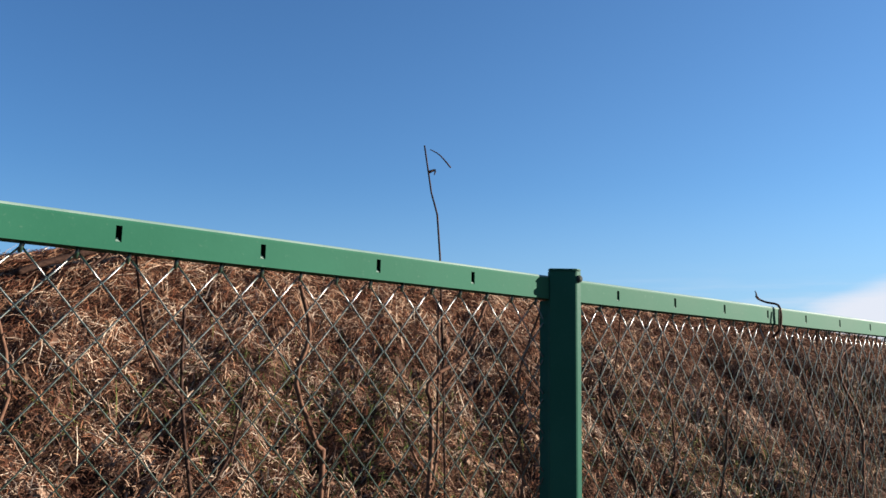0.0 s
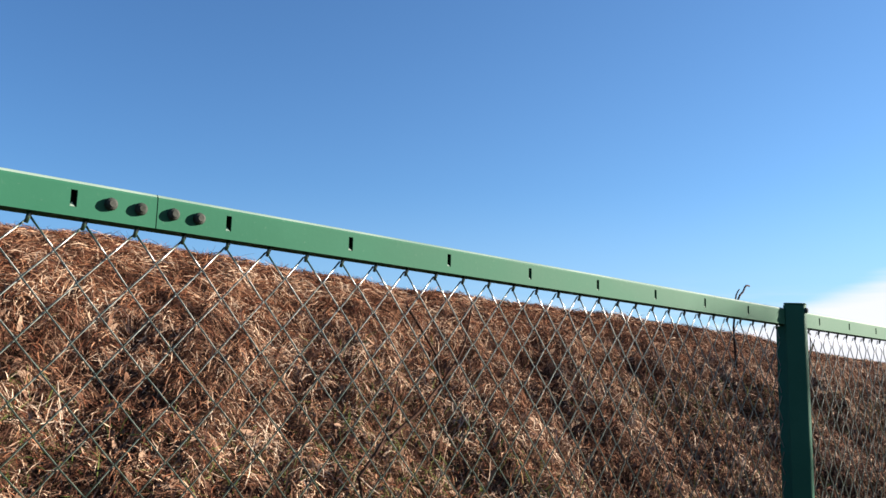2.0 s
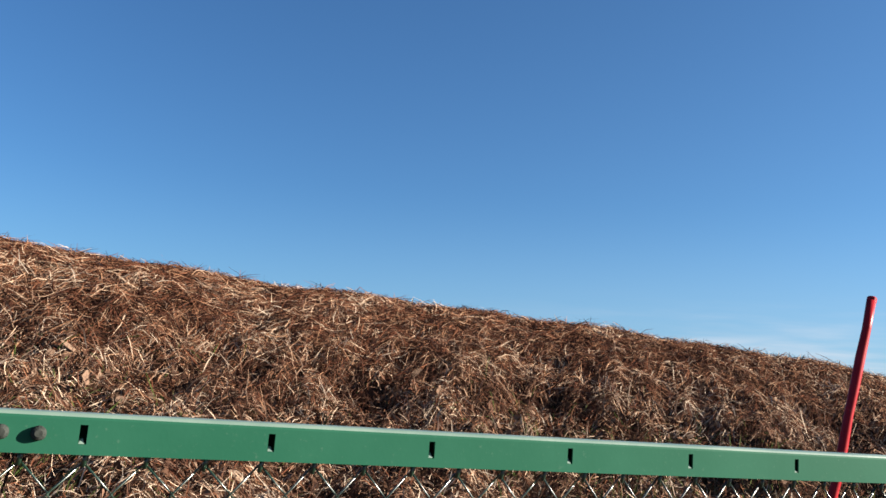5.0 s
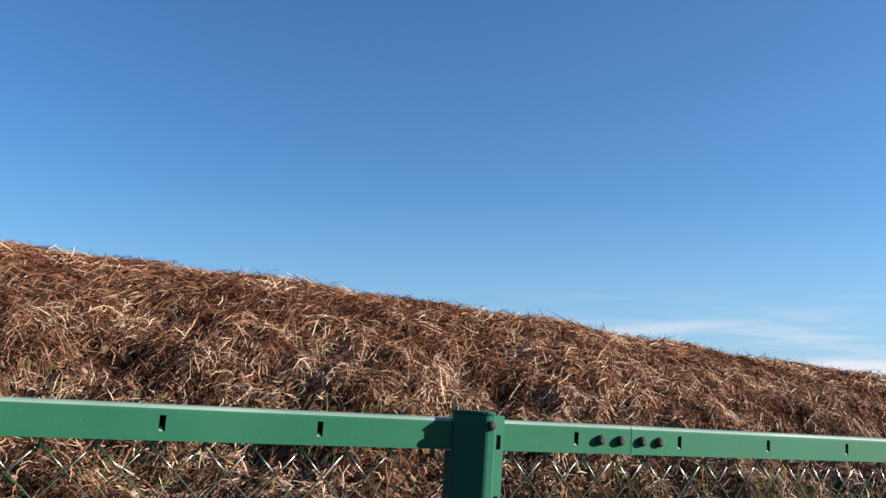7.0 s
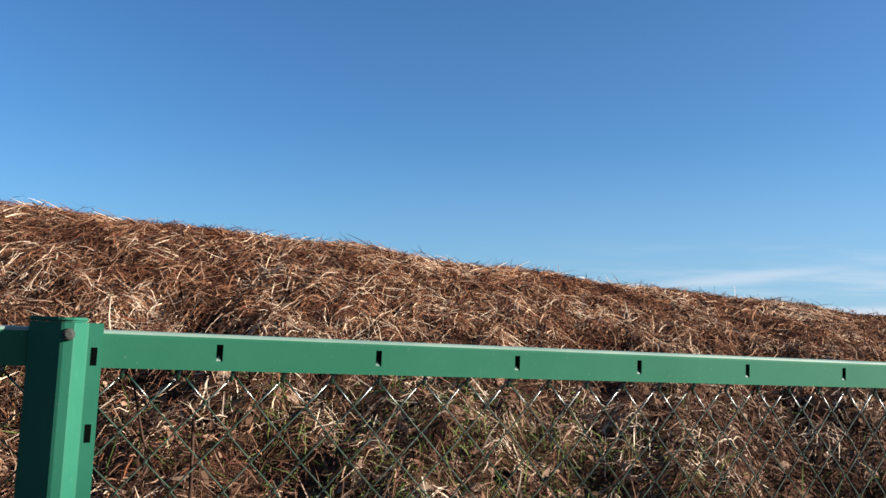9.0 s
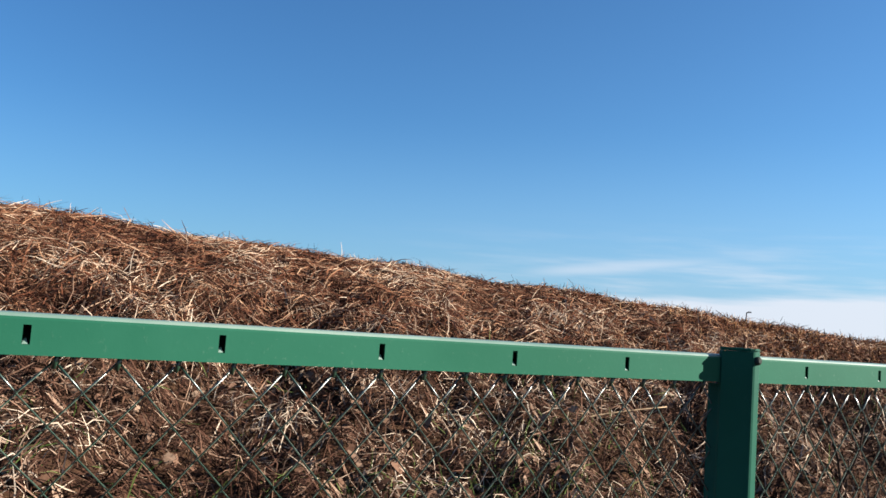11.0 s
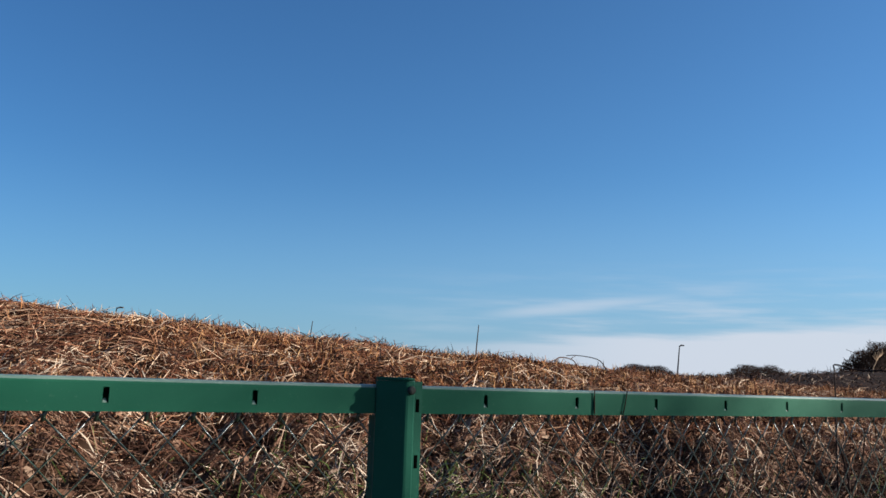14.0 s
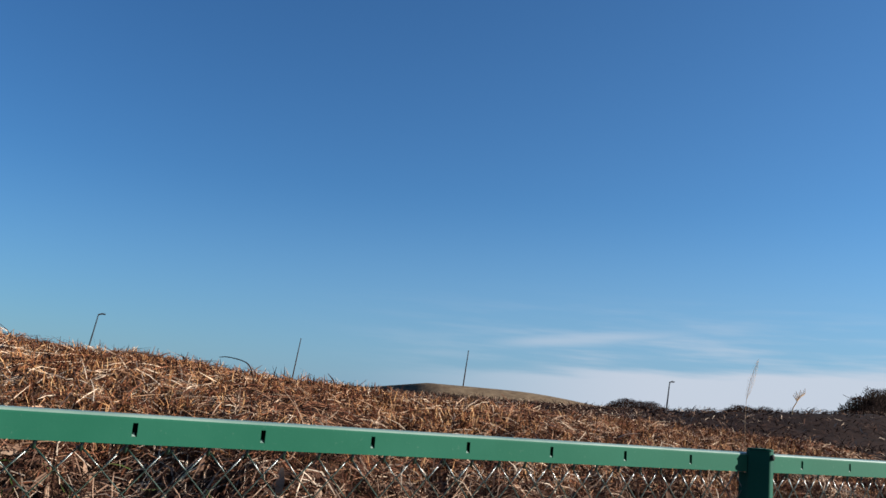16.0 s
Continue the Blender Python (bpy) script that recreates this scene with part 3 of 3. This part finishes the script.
for x, z1, drift in ((-0.95, 1.42, 0.05), (-0.62, 1.40, -0.04), (-0.28, 1.44, 0.03), (-0.10, 1.45, 0.06), (0.30, 1.38, -0.05), (0.42, 1.43, 0.06), (0.62, 1.3, 0.08), (1.15, 1.44, -0.05),
                     (1.28, 1.40, 0.04), (1.62, 1.43, 0.06), (1.9, 1.36, -0.04), (2.75, 1.40, 0.03), (4.15, 1.42, 0.05), (6.3, 1.41, -0.05), (8.75, 1.38, 0.04), (11.42, 1.42, 0.03),
                     (12.2, 1.40, -0.04), (14.6, 1.43, -0.08), (16.3, 1.40, 0.05), (21.3, 1.40, -0.05)):
    climbing_stem(x, 0.035 + 0.02 * rng.uniform(), -0.05, z1, drift, 0.0042)

for curve in ([(1.40, 1.44), (1.28, 1.40), (1.25, 1.35), (1.28, 1.30), (1.35, 1.24), (1.38, 1.17), (1.37, 1.06), (1.34, 0.5), (1.36, -0.05)],
              [(11.60, 1.46), (11.63, 1.42), (11.64, 1.37), (11.66, 1.32), (11.70, 0.9), (11.68, -0.05)],
              [(-0.52, 1.44), (-0.50, 1.37), (-0.52, 1.30), (-0.48, 1.21), (-0.47, 1.15), (-0.50, 0.6), (-0.48, -0.05)],
              [(-0.14, 1.44), (-0.19, 1.35), (-0.27, 1.30), (-0.26, 1.20), (-0.30, 0.6), (-0.28, -0.05)]):
    build_twig("curved_vine", "curved bare brown vine behind the wire mesh", [([(x, 0.03, z) for x, z in curve], 0.0030, 0.0048)], VINE)["group"] = "bare stems on the fence"

build_twig("fallen_branch", "dark fallen branch lying over the end of the bank's crest", [
    ([(0.60, 6.1, 2.08), (0.78, 6.1, 2.17), (0.96, 6.1, 2.24), (1.13, 6.1, 2.31), (1.32, 6.1, 2.37), (1.54, 6.12, 2.42), (1.9, 6.16, 2.45)], 0.026, 0.042),
    ([(0.96, 6.1, 2.24), (1.02, 6.08, 2.30), (1.08, 6.08, 2.38)], 0.014, 0.007),
    ([(1.32, 6.1, 2.37), (1.26, 6.08, 2.28), (1.14, 6.04, 2.17)], 0.016, 0.008)], TWIG, "branch")
build_twig("lying_stalk", "long pale dry stalk lying on the bank", [
    ([(17.74, 3.19, 0.885), (18.0, 3.12, 0.965), (18.28, 3.08, 1.01), (18.55, 3.03, 1.055), (18.86, 2.99, 1.09)], 0.007, 0.004),
    ([(18.0, 3.12, 0.965), (17.93, 3.05, 0.93), (17.86, 2.98, 0.875)], 0.005, 0.003)], PALE, "stalk")
build_twig("arched_twig", "dark arched twig standing out of the stubble", [
    ([(24.22, 3.97, 1.40), (24.187, 3.993, 1.557), (24.16, 4.06, 1.625), (24.103, 4.24, 1.652), (24.07, 4.33, 1.648)], 0.0055, 0.0025)], TWIG)
build_twig("lying_stick", "thin dark stick lying over the stubble", [
    ([(23.24, 3.48, 1.585), (23.30, 3.51, 1.612), (23.42, 3.57, 1.615), (23.55, 3.64, 1.598), (23.60, 3.66, 1.56)], 0.005, 0.003),
    ([(23.50, 3.61, 1.606), (23.54, 3.63, 1.625), (23.57, 3.64, 1.632)], 0.003, 0.002)], TWIG)


def crest_twig(x, y, reach, high, seed):
    """A bare broken shoot left standing in the straw."""
    r = random.Random(seed)
    y -= float(nearer(x))
    z = float(ground_z(x, y))
    lean = r.choice((-1, 1)) * reach
    bow = r.uniform(-0.2, 0.5)
    pts = [(x, y, z - 0.05), (x + lean * 0.3, y, z + high * 0.55), (x + lean * (0.6 + bow * 0.2), y, z + high * (0.9 + 0.1 * bow)), (x + lean, y + 0.02, z + high)]
    fork = Vector(pts[1])
    paths = [(pts, 0.0042, 0.0022), ([tuple(fork), tuple(fork + Vector((-lean * 0.3, 0, high * 0.15))), tuple(fork + Vector((-lean * 0.45, 0, high * 0.35)))], 0.0036, 0.002)]
    build_twig("broken_shoot", "thin dark broken shoot standing in the straw", paths, TWIG)["group"] = "broken shoots on the crest"


for i, (x, y) in enumerate(((4.35, 5.5), (6.9, 5.4), (9.4, 5.5), (11.6, 5.6), (12.5, 5.5), (13.8, 5.4), (15.7, 5.6), (17.6, 5.5), (18.35, 5.6), (19.5, 5.4),
                            (20.9, 5.5), (21.3, 5.6), (22.4, 5.5), (22.9, 5.6), (23.7, 5.5), (24.7, 5.5), (25.3, 5.6), (26.4, 5.4))):
    crest_twig(x, y, 0.03 + 0.07 * ((i * 7) % 5) / 5, 0.06 + 0.04 * ((i * 3) % 4) / 4, 40 + i)

# ---------------------------------------------------------------- unseen bare trees beside the path, added to cast the shade on the rail
def build_bare_tree(x, y, crown_base, crown_top, spread, seed):
    r = random.Random(seed)
    tree = tagged(new("unseen_tree"), "unseen small leafless tree beside the path, added to shade the fence", "tree", "bare trees beside the path")
    z0 = float(ground_z(x, y))
    bm = bmesh.new()
    spine = [(x, y, z0 - 0.2), (x + 0.03, y + 0.02, 1.4), (x - 0.04, y + 0.05, crown_base), (x + 0.05, y, (crown_base + crown_top) / 2), (x + 0.02, y - 0.03, crown_top)]
    tube(bm, spine, [0.075, 0.062, 0.05, 0.026, 0.008], 8)
    part("trunk", bm, VINE, tree, smooth=True)
    tips = []
    for i in range(16):
        f = i / 15
        a = i * 2.4 + r.uniform(-0.3, 0.3)
        start = Vector((x, y, crown_base + (crown_top - crown_base) * 0.8 * f))
        out = spread * (1.0 - 0.55 * f) * r.uniform(0.75, 1.1)
        end = start + Vector((math.cos(a) * out, math.sin(a) * out, out * r.uniform(0.5, 0.9)))
        mid = (start + end) / 2 + Vector((r.uniform(-0.08, 0.08), r.uniform(-0.08, 0.08), 0.10))
        bm = bmesh.new()
        tube(bm, [start, mid, end], [0.026 - 0.012 * f, 0.016 - 0.006 * f, 0.004], 6)
        part("limb", bm, VINE, tree, smooth=True)
        tips.append((start, mid, end))
    bm = bmesh.new()
    for start, mid, end in tips:
        for k in range(26):
            t = r.uniform(0.25, 1.0)
            p = start.lerp(mid, t * 2) if t < 0.5 else mid.lerp(end, t * 2 - 1)
            d = Vector((r.gauss(0, 1), r.gauss(0, 1), abs(r.gauss(0.6, 0.7)))).normalized() * r.uniform(0.18, 0.5) * min(1.0, spread / 0.7)
            q = p + d * 0.55 + Vector((r.gauss(0, 0.02), r.gauss(0, 0.02), 0))
            tube(bm, [p, q, p + d], [0.0075, 0.005, 0.002], 4)
            d2 = Vector((r.gauss(0, 1), r.gauss(0, 1), r.gauss(0.3, 0.7))).normalized() * 0.2 * min(1.0, spread / 0.7)
            tube(bm, [q, q + d2], [0.0045, 0.002], 4)
    part("crown", bm, VINE, tree, "fine bare twigs", smooth=True)


build_bare_tree(31.55, -5.6, 3.9, 6.2, 1.05, 5)
build_bare_tree(14.60, -5.5, 4.4, 5.5, 0.24, 8)

# ---------------------------------------------------------------- fallen leaves
def leaf_mesh(seed):
    """A curled dead leaf with a lobed edge and a raised midrib."""
    r = random.Random(seed)
    bm = bmesh.new()
    k, rows = 7, []
    length, width, curl = 1.0, r.uniform(0.42, 0.62), r.uniform(0.15, 0.5)
    for i in range(k):
        t = i / (k - 1)
        half = width / 2 * math.sin(math.pi * (0.06 + 0.90 * t)) ** 0.8 * (1 + 0.22 * math.sin(t * 17 + seed))
        bow = curl * 0.35 * math.sin(math.pi * t) + 0.03 * r.uniform(-1, 1)
        rows.append([bm.verts.new((t * length - 0.5, s * half, bow + curl * abs(s) * half * r.uniform(0.4, 1.1))) for s in (-1, -0.5, 0, 0.5, 1)])
    for a, b in zip(rows, rows[1:]):
        for j in range(4):
            bm.faces.new((a[j], b[j], b[j + 1], a[j + 1]))
    bmesh.ops.solidify(bm, geom=bm.faces[:], thickness=0.012)
    me = bpy.data.meshes.new("fallen_leaf")
    bm.to_mesh(me)
    bm.free()
    me.materials.append(LEAF_ONE)
    me.polygons.foreach_set("use_smooth", [True] * len(me.polygons))
    return me


def one_leaf_material():
    m, n, bsdf = material("single dead leaf")
    tint = n.add("ShaderNodeObjectInfo").outputs["Random"]
    co = n.add("ShaderNodeTexCoord").outputs["Object"]
    col = n.ramp(tint, [(0.0, (0.085, 0.042, 0.024)), (0.5, (0.125, 0.072, 0.047)), (1.0, (0.20, 0.138, 0.096))])
    spot = n.add("ShaderNodeTexNoise", Vector=co, Scale=7.0, Detail=5.0).outputs[0]
    n.put(bsdf, "Base Color", n.mix(n.math("MULTIPLY", n.step(spot, 0.5, 0.75), 0.6), col, (0.05, 0.025, 0.016, 1)))
    n.put(bsdf, "Roughness", 0.75)
    n.put(bsdf, "Specular IOR Level", 0.05)
    return m


LEAF_ONE = one_leaf_material()
LEAF_SHAPES = [leaf_mesh(s) for s in range(8)]


def ground_turn(x, y, spin, tip):
    e = 0.05
    gx = float(ground_z(x + e, y) - ground_z(x - e, y)) / (2 * e)
    gy = float(ground_z(x, y + e) - ground_z(x, y - e)) / (2 * e)
    q = Vector((0, 0, 1)).rotation_difference(Vector((-gx, -gy, 1)).normalized())
    return q.to_matrix().to_4x4() @ Matrix.Rotation(spin, 4, "Z") @ Matrix.Rotation(tip, 4, "X")


leaf_rng = random.Random(11)
for i in range(300):
    x = leaf_rng.uniform(-1.5, 27.0)
    y = 1.7 + 2.0 * leaf_rng.random()
    y = max(0.3, y - float(nearer(x)))
    size = leaf_rng.uniform(0.055, 0.13)
    ob = new("fallen_leaf", LEAF_SHAPES[i % 8])
    z = float(ground_z(x, y)) + 0.045
    ob.matrix_world = Matrix.Translation((x, y, z)) @ ground_turn(x, y, leaf_rng.uniform(0, 6.28), leaf_rng.uniform(-0.5, 0.5)) @ Matrix.Diagonal((size, size, size, 1))
    tagged(ob, "curled tan dead leaf lying on the bank", "leaf", "fallen leaves on the bank")

# ---------------------------------------------------------------- far poles, shrubs
def build_far_pole(x, y, top, lean, lamp):
    base = float(ground_z(x, y)) - 0.1
    pole = tagged(new("street_lamp" if lamp else "antenna_pole"), "slim grey street lamp far beyond the bank" if lamp else "slim dark bare pole far beyond the bank", "pole")
    bm = bmesh.new()
    tube(bm, [(x, y, base), (x + lean * 0.5, y, (base + top) / 2), (x + lean, y, top)], [0.12, 0.09, 0.06], 8)
    part("shaft", bm, LAMP_GREY if lamp else TWIG, pole)
    if lamp:
        bm = bmesh.new()
        tube(bm, [(x + lean - 0.05, y, top - 0.1), (x + lean + 0.35, y, top + 0.05), (x + lean + 0.7, y - 0.1, top + 0.02)], [0.07, 0.10, 0.08], 8)
        part("lamp_head", bm, LAMP_GREY, pole)


build_far_pole(89.5, 101.2, 7.8, 0.7, False)
build_far_pole(101.9, 74.7, 5.2, 0.6, True)
build_far_pole(69.8, 115.6, 7.6, 0.9, False)
build_far_pole(39.1, 100.0, 7.0, 1.0, True)


def build_shrub(x, y, wide, high, count, seed):
    """A leafless shrub: limbs from the ground and a ragged crown of fine twigs."""
    r = np.random.default_rng(seed)
    base = float(ground_z(x, y))
    shrub = tagged(new("bare_shrub"), "dark leafless shrub on the horizon", "shrub", "shrubs on the horizon")
    bm = bmesh.new()
    for i in range(9):
        a = r.uniform(0, 6.28)
        tip = Vector((x + math.cos(a) * wide * r.uniform(0.1, 0.42), y + math.sin(a) * wide * 0.3, base + high * r.uniform(0.45, 0.8)))
        tube(bm, [(x + r.normal() * wide * 0.15, y, base - 0.1), tuple((tip + Vector((x, y, base))) / 2 + Vector((0, 0, high * 0.1))), tuple(tip)], [0.10, 0.06, 0.03], 6)
    part("trunk", bm, TWIG, shrub)
    u, v, w = r.uniform(-0.5, 0.5, count), r.uniform(-0.08, 0.08, count), r.beta(1.5, 1.0, count)
    lump = 0.86 + 0.10 * np.sin(u * 23 + seed) * np.sin(u * 9.3) + 0.04 * np.sin(u * 61 + seed)
    P = np.empty((count, 2, 3))
    P[:, 0] = np.stack([x + u * wide, y + v * wide, base + w * high * lump * np.clip(1 - (u / 0.53) ** 4, 0.05, 1)], 1)
    D = np.stack([r.normal(0, 0.6, count), r.normal(0, 0.4, count), np.abs(r.normal(0.8, 0.4, count))], 1) * high * 0.05
    P[:, 1] = P[:, 0] + D
    S = np.cross(D, np.array([0.3, 1.0, 0.0]))
    S = S / (np.linalg.norm(S, axis=1, keepdims=True) + 1e-9) * high * 0.006
    crown = ribbons("crown", P, np.stack([S, S * 0.4], 1), SCRUB)
    crown.parent = shrub


build_shrub(120.0, 98.0, 14.0, 3.2, 18000, 2)
build_shrub(131.0, 85.0, 15.0, 3.6, 18000, 3)
build_shrub(148.0, 69.5, 36.0, 7.6, 40000, 4)

# ---------------------------------------------------------------- the matted growth on the bank
def upper(x, y):
    return smooth01((y - 3.5) / 0.8) * (1 - 0.55 * smooth01((x - 19.5) / 3))


def lower(x, y):
    return 1 - 0.8 * smooth01((y - 3.7) / 0.9)


def patchy(x, y):
    """Where the grass still grows: loose patches low on the bank."""
    return np.clip(0.35 + 0.9 * np.sin(1.1 * x + 0.7 * y) * np.sin(0.53 * x - 1.3 * y + 1.0), 0.06, 1) * (1 - 0.9 * smooth01((y - 3.2) / 0.8))


scatter("dry_straw", 330000, (-1, 32), (3.4, 6.9), (0.07, 0.27), (0.0032, 0.0078), STRAW, "matted golden dry straw covering the bank", 0.05, 0.10, 0.45, upper)
scatter("straw_tufts", 9000, (-1, 32), (3.8, 6.4), (0.06, 0.16), (0.003, 0.006), STRAW, "dry straw tufts standing on the crest", 0.04, 0.7, 0.3, lambda x, y: 1 - 0.7 * smooth01((x - 20) / 3), 0.5)
scatter("cut_stubble", 80000, (19, 31.5), (4.2, 6.3), (0.05, 0.13), (0.0035, 0.008), STUBBLE, "short orange-brown stubble standing on the crest", 0.02, 0.9, 0.2, lambda x, y: smooth01((x - 19) / 2.5) * (0.5 + 0.5 * np.sin(2.3 * x + 1.7 * y) * np.sin(1.9 * y - 0.7 * x)), 0.25)
scatter("dead_stems", 250000, (-1, 32), (1.5, 5.0), (0.05, 0.22), (0.003, 0.0075), LITTER, "tangle of dead brown stems behind the fence", 0.08, 0.35, 0.3, lower, 0.5)
scatter("green_grass", 55000, (-1, 32), (1.6, 4.2), (0.07, 0.20), (0.003, 0.006), GRASS, "sparse green grass among the dead stems", 0.06, 0.6, 0.3, patchy, 0.4)
scatter("pale_bits", 60000, (-1, 14), (1.6, 3.9), (0.03, 0.11), (0.003, 0.007), STRAW, "short pale straw bits among the dead stems", 0.10, 0.5, 0.3, lambda x, y: smooth01((14 - x) / 3), 0.4)
scatter("leaf_litter", 9000, (-1, 32), (1.6, 4.1), (0.05, 0.11), (0.02, 0.05), LEAF, "broken tan leaves among the dead stems", 0.07, 0.4, 0.2, lower, 0.3)
scatter("far_scrub", 80000, (28.5, 100), (3.0, 30), (0.08, 0.20), (0.008, 0.020), SCRUB, "dark dead scrub beyond the bank", 0.04, 0.35, 0.0, None, 0.3, False)
scatter("far_straw", 26000, (20, 36), (5.8, 12), (0.06, 0.16), (0.005, 0.011), LITTER, "dull dry grass on the bank's back", 0.05, 0.4, 0.3, lambda x, y: smooth01((34 - x) / 5), 0.4)
scatter("far_stems", 16000, (29.5, 48), (4.0, 20), (0.08, 0.22), (0.006, 0.014), LITTER, "thin brown stems scattered over the dark scrub", 0.05, 0.4, 0.0, lambda x, y: 0.45 + 0.4 * np.sin(x * 1.3 + y * 0.9) * np.sin(y * 1.1), 0.3, False)
